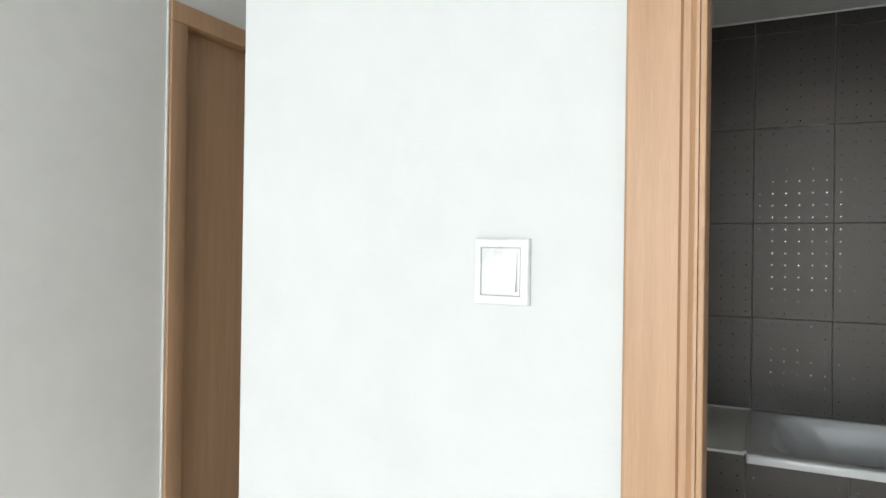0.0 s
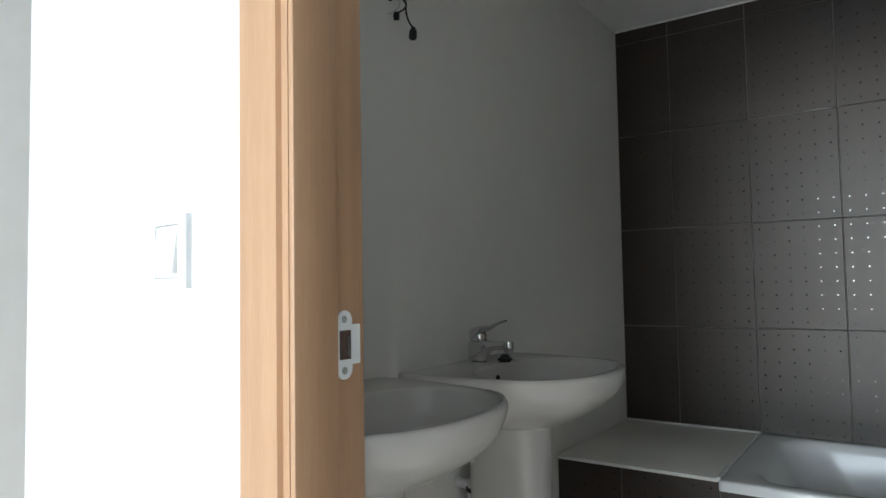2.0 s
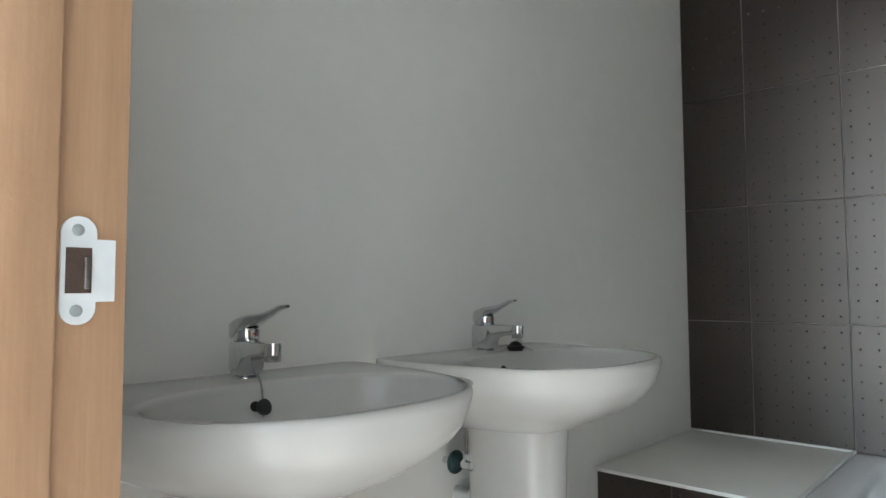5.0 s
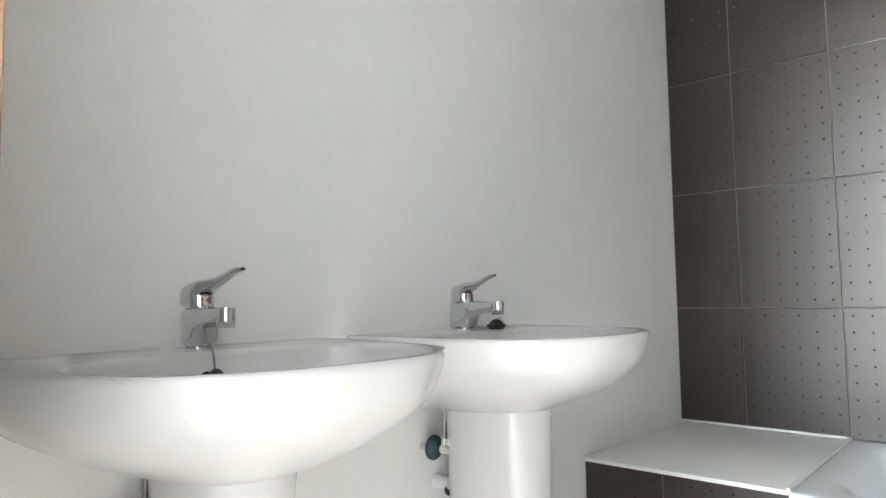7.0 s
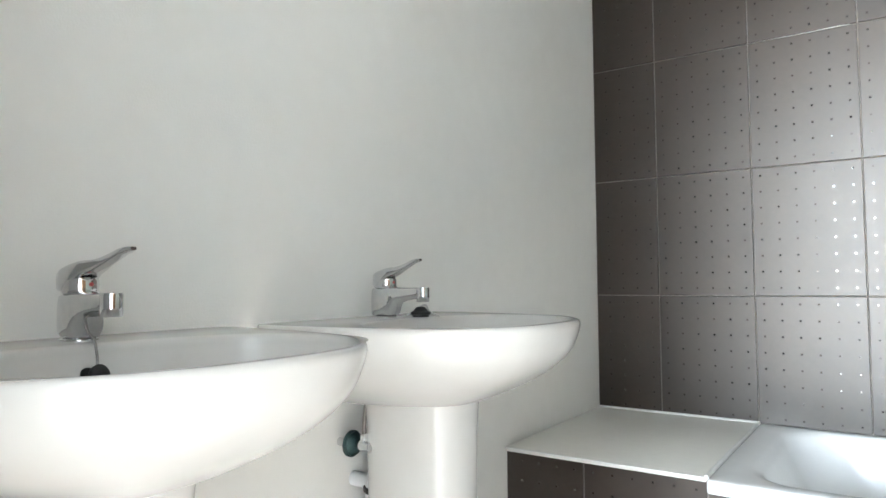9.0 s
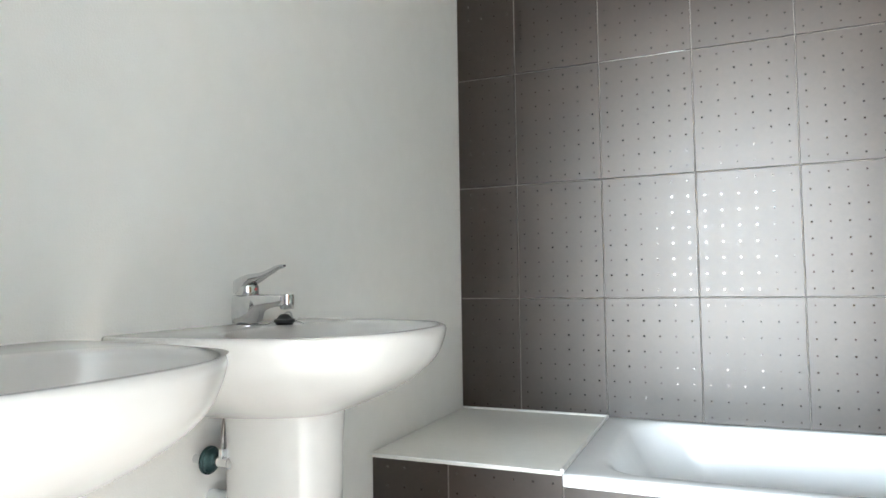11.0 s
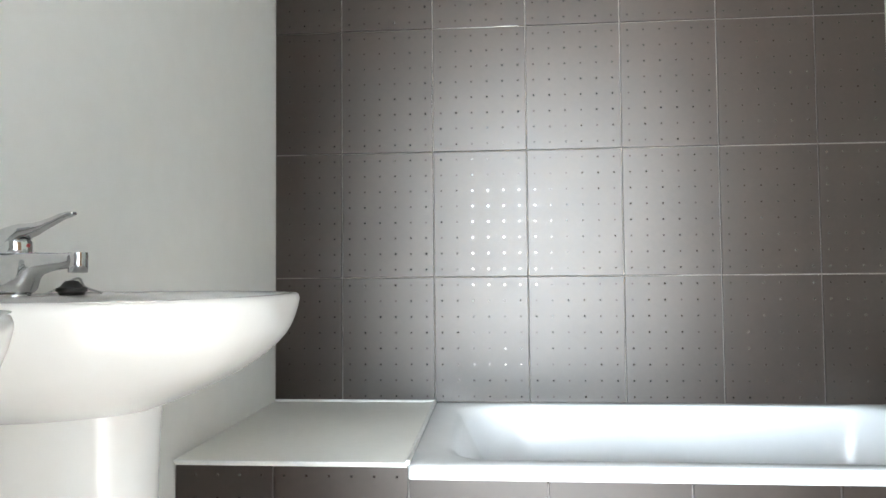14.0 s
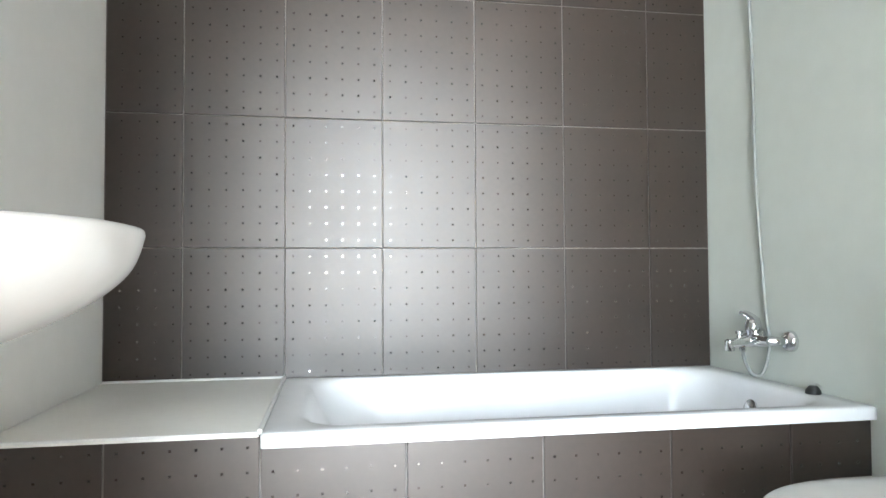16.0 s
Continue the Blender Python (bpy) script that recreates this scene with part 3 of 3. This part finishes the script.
def round_rect(x0, x1, y0, y1, r, z, arc=10, side=8):
    """Points of a rectangle with rounded corners, equally many for any radius."""
    ring = []
    corners = ((x1 - r, y1 - r, 0), (x0 + r, y1 - r, 90), (x0 + r, y0 + r, 180), (x1 - r, y0 + r, 270))
    for k, (cx, cy, start) in enumerate(corners):
        arc_pts = [(cx + r * math.cos(radians(start + 90 * i / arc)), cy + r * math.sin(radians(start + 90 * i / arc))) for i in range(arc + 1)]
        ring += arc_pts
        nx, ny, ns = corners[(k + 1) % 4]
        bx, by = nx + r * math.cos(radians(ns)), ny + r * math.sin(radians(ns))
        ax, ay = arc_pts[-1]
        ring += [(ax + (bx - ax) * i / side, ay + (by - ay) * i / side) for i in range(1, side)]
    return [(x, y, z) for x, y in ring]


tub = thing("bathtub", "white enamelled built-in bathtub with a rolled edge", "bathtub", at=(0, 0, 0))
CY = (TUB_Y - 0.008) / 2
TX0, TX1, TY0, TY1 = TUB_X0 + 0.001, ROOM_W - 0.002, TUB_Y, -0.004
rings = []
for left, right, front, back, r, dz in ((0.03, 0.03, 0.06, 0.02, 0.02, -0.10), (0.03, 0.03, 0.06, 0.02, 0.02, -0.036), (0.012, 0.012, 0.012, 0.012, 0.018, -0.036), (0.0, 0, 0, 0, 0.014, -0.034), (0, 0, 0, 0, 0.014, -0.008),
                                        (0.0025, 0.002, 0.0025, 0.002, 0.014, -0.0025), (0.008, 0.006, 0.008, 0.006, 0.014, 0.0), (0.075, 0.07, 0.05, 0.035, 0.12, 0.0), (0.088, 0.08, 0.058, 0.043, 0.13, -0.004),
                                        (0.10, 0.09, 0.066, 0.05, 0.14, -0.014), (0.112, 0.098, 0.072, 0.056, 0.15, -0.035), (0.16, 0.11, 0.085, 0.07, 0.16, -0.12), (0.24, 0.13, 0.10, 0.09, 0.17, -0.24),
                                        (0.32, 0.16, 0.13, 0.12, 0.16, -0.32), (0.42, 0.21, 0.18, 0.17, 0.14, -0.355), (0.70, 0.5, 0.3, 0.3, 0.05, -0.362)):
    rings.append(round_rect(TX0 + left, TX1 - right, TY0 + front, TY1 - back, r, TUB_Z + dz))
part("shell", loft(bmesh.new(), rings, cap_end=True), ENAMEL, tub, angle=50)
part("overflow_cover", lathe([(0.034, 0), (0.034, 0.004), (0.028, 0.009), (0.001, 0.011)], Matrix.Translation((ROOM_W - 0.107, CY, TUB_Z - 0.085)) @ pose(0, 0, 0, 0, -82, 0), 28), CHROME, tub)
part("drain", lathe([(0.034, 0), (0.034, 0.003), (0.026, 0.004), (0.02, 0.001), (0.001, 0.001)], Matrix.Translation((ROOM_W - 0.42, CY, TUB_Z - 0.358)), 28), CHROME, tub)
plug = thing("bath_plug", "black rubber bath plug lying on the tub edge", "plug", at=(ROOM_W - 0.045, -0.60, TUB_Z))
part("stopper", lathe([(0.002, 0.024), (0.011, 0.024), (0.016, 0.018), (0.021, 0.010), (0.022, 0.002), (0.019, 0), (0.001, 0)], None, 24), BLACK, plug)
part("pull_ring", tube([(0.008, 0, 0.022), (0.018, 0.010, 0.027), (0.029, 0.004, 0.019), (0.021, -0.010, 0.014)], 0.002, 8), STEEL, plug)

# bath mixer on the shower wall
MY, MZ = -0.375, 0.615
mixer = thing("bath_mixer", "chrome wall mounted bath and shower mixer tap", "tap", at=(ROOM_W, MY, MZ))
for y in (-0.078, 0.078):
    part("escutcheon", lathe([(0.034, 0), (0.034, 0.004), (0.029, 0.018), (0.017, 0.026), (0.001, 0.026)], Matrix.Translation((0, y, 0)) @ pose(0, 0, 0, 0, -90, 0), 28), CHROME, mixer)
    part("inlet", tube([(-0.02, y, 0), (-0.045, y, 0), (-0.07, y * 0.8, 0)], [0.013, 0.014, 0.016], 16), CHROME, mixer)
part("body", tube([(-0.07, -0.075, 0), (-0.075, -0.03, 0), (-0.075, 0.03, 0), (-0.07, 0.075, 0)], [0.017, 0.022, 0.022, 0.017], 20), CHROME, mixer)
bath_spout = part("spout", tube([(-0.075, 0, -0.004), (-0.11, 0, -0.008), (-0.145, 0, -0.012), (-0.165, 0, -0.016)], [0.021, 0.017, 0.016, 0.015], 20), CHROME, mixer)
part("aerator", lathe([(0.014, -0.022), (0.015, -0.02), (0.015, 0.012), (0.01, 0.016), (0.001, 0.016)], Matrix.Translation((-0.162, 0, -0.014)), 20), CHROME, bath_spout)
part("diverter_knob", lathe([(0.006, 0.0), (0.006, 0.012), (0.011, 0.014), (0.011, 0.024), (0.001, 0.026)], Matrix.Translation((-0.128, 0, 0.004)), 18), CHROME, bath_spout)
part("knob", lathe([(0.020, 0.010), (0.0215, 0.022), (0.0245, 0.028), (0.0255, 0.045), (0.022, 0.060), (0.012, 0.068), (0.001, 0.07)], Matrix.Translation((-0.078, 0, 0)), 24), CHROME, mixer)
part("lever", tube([(-0.070, 0, 0.056), (-0.086, 0, 0.070), (-0.106, 0, 0.082), (-0.122, 0, 0.086)], [0.019, 0.0165, 0.013, 0.008], 14, squash=0.75), CHROME, mixer)
part("hose_nut", lathe([(0.0105, -0.022), (0.0105, -0.036), (0.008, -0.04), (0.001, -0.04)], Matrix.Translation((-0.12, -0.005, 0.002)), 8), CHROME, mixer)
shower = thing("hand_shower", "chrome shower hose and hand shower on a wall holder", "shower", at=(ROOM_W, MY, MZ))
HX0 = -0.12
part("hose", tube([(HX0, -0.005, -0.03), (HX0 + 0.006, -0.004, -0.065), (HX0 + 0.035, 0.0, -0.112), (HX0 + 0.07, 0.0, -0.112), (-0.024, 0.004, -0.06), (-0.016, 0.008, 0.0), (-0.018, 0.02, 0.1), (-0.022, 0.05, 0.5), (-0.02, 0.06, 0.9), (-0.03, 0.06, 1.2)], 0.0055, 12, steps=40, ridge=0.09), HOSE, shower, "ribbed metal hose")
part("holder", lathe([(0.022, 0), (0.022, 0.006), (0.013, 0.012), (0.013, 0.04), (0.001, 0.042)], Matrix.Translation((0, 0.06, 1.24)) @ pose(0, 0, 0, 0, -90, 0), 20), CHROME, shower)
part("handset", tube([(-0.03, 0.06, 1.19), (-0.035, 0.06, 1.26), (-0.06, 0.06, 1.36), (-0.09, 0.06, 1.38)], [0.010, 0.012, 0.02, 0.034], 18), CHROME, shower)

# toilet beside the bath
toilet = thing("toilet", "white ceramic toilet with a closed lid", "toilet", at=(ROOM_W, -1.3, 0))


def pan_ring(s, z, front, half):
    ring = []
    for i in range(64):
        a = 2 * math.pi * i / 64
        ca, sa = math.cos(a), math.sin(a)
        x = -0.40 + (front - 0.40) * -ca if ca > 0 else -0.40 - 0.22 * math.copysign(abs(ca) ** 0.5, ca)
        y = half * math.copysign(abs(sa) ** (0.9 if ca > 0 else 0.6), sa)
        ring.append((-0.40 + (x + 0.40) * s, y * s, z))
    return ring


part("pan", loft(bmesh.new(), [pan_ring(0.62, 0, 0.64, 0.18), pan_ring(0.6, 0.03, 0.64, 0.18), pan_ring(0.62, 0.2, 0.64, 0.18), pan_ring(0.85, 0.32, 0.65, 0.18), pan_ring(0.97, 0.385, 0.66, 0.185), pan_ring(0.97, 0.392, 0.66, 0.185)], cap_start=True, cap_end=True), CERAMIC, toilet)
lid_rings = [pan_ring(0.96, 0.394, 0.67, 0.188), pan_ring(0.99, 0.396, 0.67, 0.188), pan_ring(1.0, 0.402, 0.67, 0.188), pan_ring(0.998, 0.411, 0.67, 0.188)]
lid_rings += [pan_ring(k, 0.411 + 0.020 * (1 - k * k) ** 0.6, 0.67, 0.188) for k in (0.985, 0.96, 0.9, 0.8, 0.65, 0.5, 0.35, 0.2, 0.08)]
part("seat_lid", loft(bmesh.new(), lid_rings, cap_start=True, cap_end=True), CERAMIC, toilet, angle=60)
part("cistern", boxed(-0.17, -0.001, -0.185, 0.185, 0.39, 0.78, bevel=0.02, segments=3), CERAMIC, toilet)
part("cistern_lid", boxed(-0.178, -0.001, -0.19, 0.19, 0.781, 0.81, bevel=0.01), CERAMIC, toilet)


# white cement left along one level joint
smear = thing("grout_smear", "thin white cement smear drying along a tile joint", "grout", at=(0.595, -0.0025, TILE_Z0 + 3 * TILE_H))
part("cement", tube([(0.0, 0, 0), (0.08, 0, 0.0008), (0.17, 0, -0.0004), (0.25, 0, 0.001), (0.305, 0, 0.0004)], [0.0003, 0.0005, 0.0007, 0.001, 0.0016, 0.0008], 8), CAULK, smear)


# ---- tiles ----
GAP = 0.004
meshes = {}


def tile_mesh(w, h):
    key = (round(w, 4), round(h, 4))
    if key not in meshes:
        bm = bmesh.new()
        e = 0.0012
        x0, x1, z0, z1 = 0, w, 0, h
        rings = [[(x0, 0.0, z0), (x1, 0.0, z0), (x1, 0.0, z1), (x0, 0.0, z1)], [(x0, -0.0068, z0), (x1, -0.0068, z0), (x1, -0.0068, z1), (x0, -0.0068, z1)],
                 [(x0 + e, -0.008, z0 + e), (x1 - e, -0.008, z0 + e), (x1 - e, -0.008, z1 - e), (x0 + e, -0.008, z1 - e)]]
        loft(bm, rings, cap_end=True)
        bmesh.ops.recalc_face_normals(bm, faces=bm.faces)
        mesh = bpy.data.meshes.new("tile")
        bm.to_mesh(mesh)
        bm.free()
        mesh.materials.append(TILE)
        meshes[key] = mesh
    return meshes[key]


def lay_tiles(parent, xs, zs, y, x_end, z_end):
    """Tiles between upright joints xs and level joints zs, on the face y, with their grid of small smooth dots."""
    verts, faces = [], []
    px, pz = TILE_W / 6, TILE_H / 8
    rnd = random.Random(4)
    for x0, x1 in zip(xs, xs[1:]):
        for z0, z1 in zip(zs, zs[1:]):
            ob = new("tile", tile_mesh(x1 - x0 - GAP, z1 - z0 - GAP))
            ob.parent = parent
            ob.location = (x0 + GAP / 2, y + rnd.uniform(-0.0003, 0.0003), z0 + GAP / 2)
            ob.rotation_euler = (rnd.uniform(-0.0012, 0.0012), 0, rnd.uniform(-0.0012, 0.0012))
    i0, i1 = math.floor((xs[0] - TILE_X0) / px), math.ceil((xs[-1] - TILE_X0) / px)
    k0, k1 = math.floor((zs[0] - TILE_Z0) / pz), math.ceil((zs[-1] - TILE_Z0) / pz)
    for i in range(i0, i1):
        for k in range(k0, k1):
            x, z = TILE_X0 + (i + 0.5) * px, TILE_Z0 + (k + 0.5) * pz
            if not (xs[0] + 0.012 < x < xs[-1] - 0.012 and zs[0] + 0.012 < z < zs[-1] - 0.012):
                continue
            b, r, e = len(verts), 0.0034, 0.0009
            yb, yt = y - 0.0075, y - 0.0088
            verts += [(x - r, yb, z - r), (x + r, yb, z - r), (x + r, yb, z + r), (x - r, yb, z + r)]
            verts += [(x - r + e, yt, z - r + e), (x + r - e, yt, z - r + e), (x + r - e, yt, z + r - e), (x - r + e, yt, z + r - e)]
            faces += [(b, b + 1, b + 5, b + 4), (b + 1, b + 2, b + 6, b + 5), (b + 2, b + 3, b + 7, b + 6), (b + 3, b, b + 4, b + 7), (b + 4, b + 5, b + 6, b + 7)]
    mesh = bpy.data.meshes.new("tile_dots")
    mesh.from_pydata(verts, [], faces)
    mesh.materials.append(DOT)
    dots = new("tile_dots", mesh)
    dots.parent = parent
    tagged(dots, "grid of small smooth raised dots", kind="stuff")


columns = [0.003] + [TILE_X0 + TILE_W * i for i in range(6)] + [ROOM_W - 0.003]
rows = [TILE_Z0 + 0.006] + [TILE_Z0 + TILE_H * k for k in range(1, 5)] + [CEIL_B - 0.006]
lay_tiles(wall_tiled, columns, rows, 0.006, ROOM_W, CEIL_B)
front_rows = [0.012, LEDGE_Z - 0.010]
lay_tiles(surround, columns, front_rows, LEDGE_Y + 0.016, ROOM_W, LEDGE_Z)
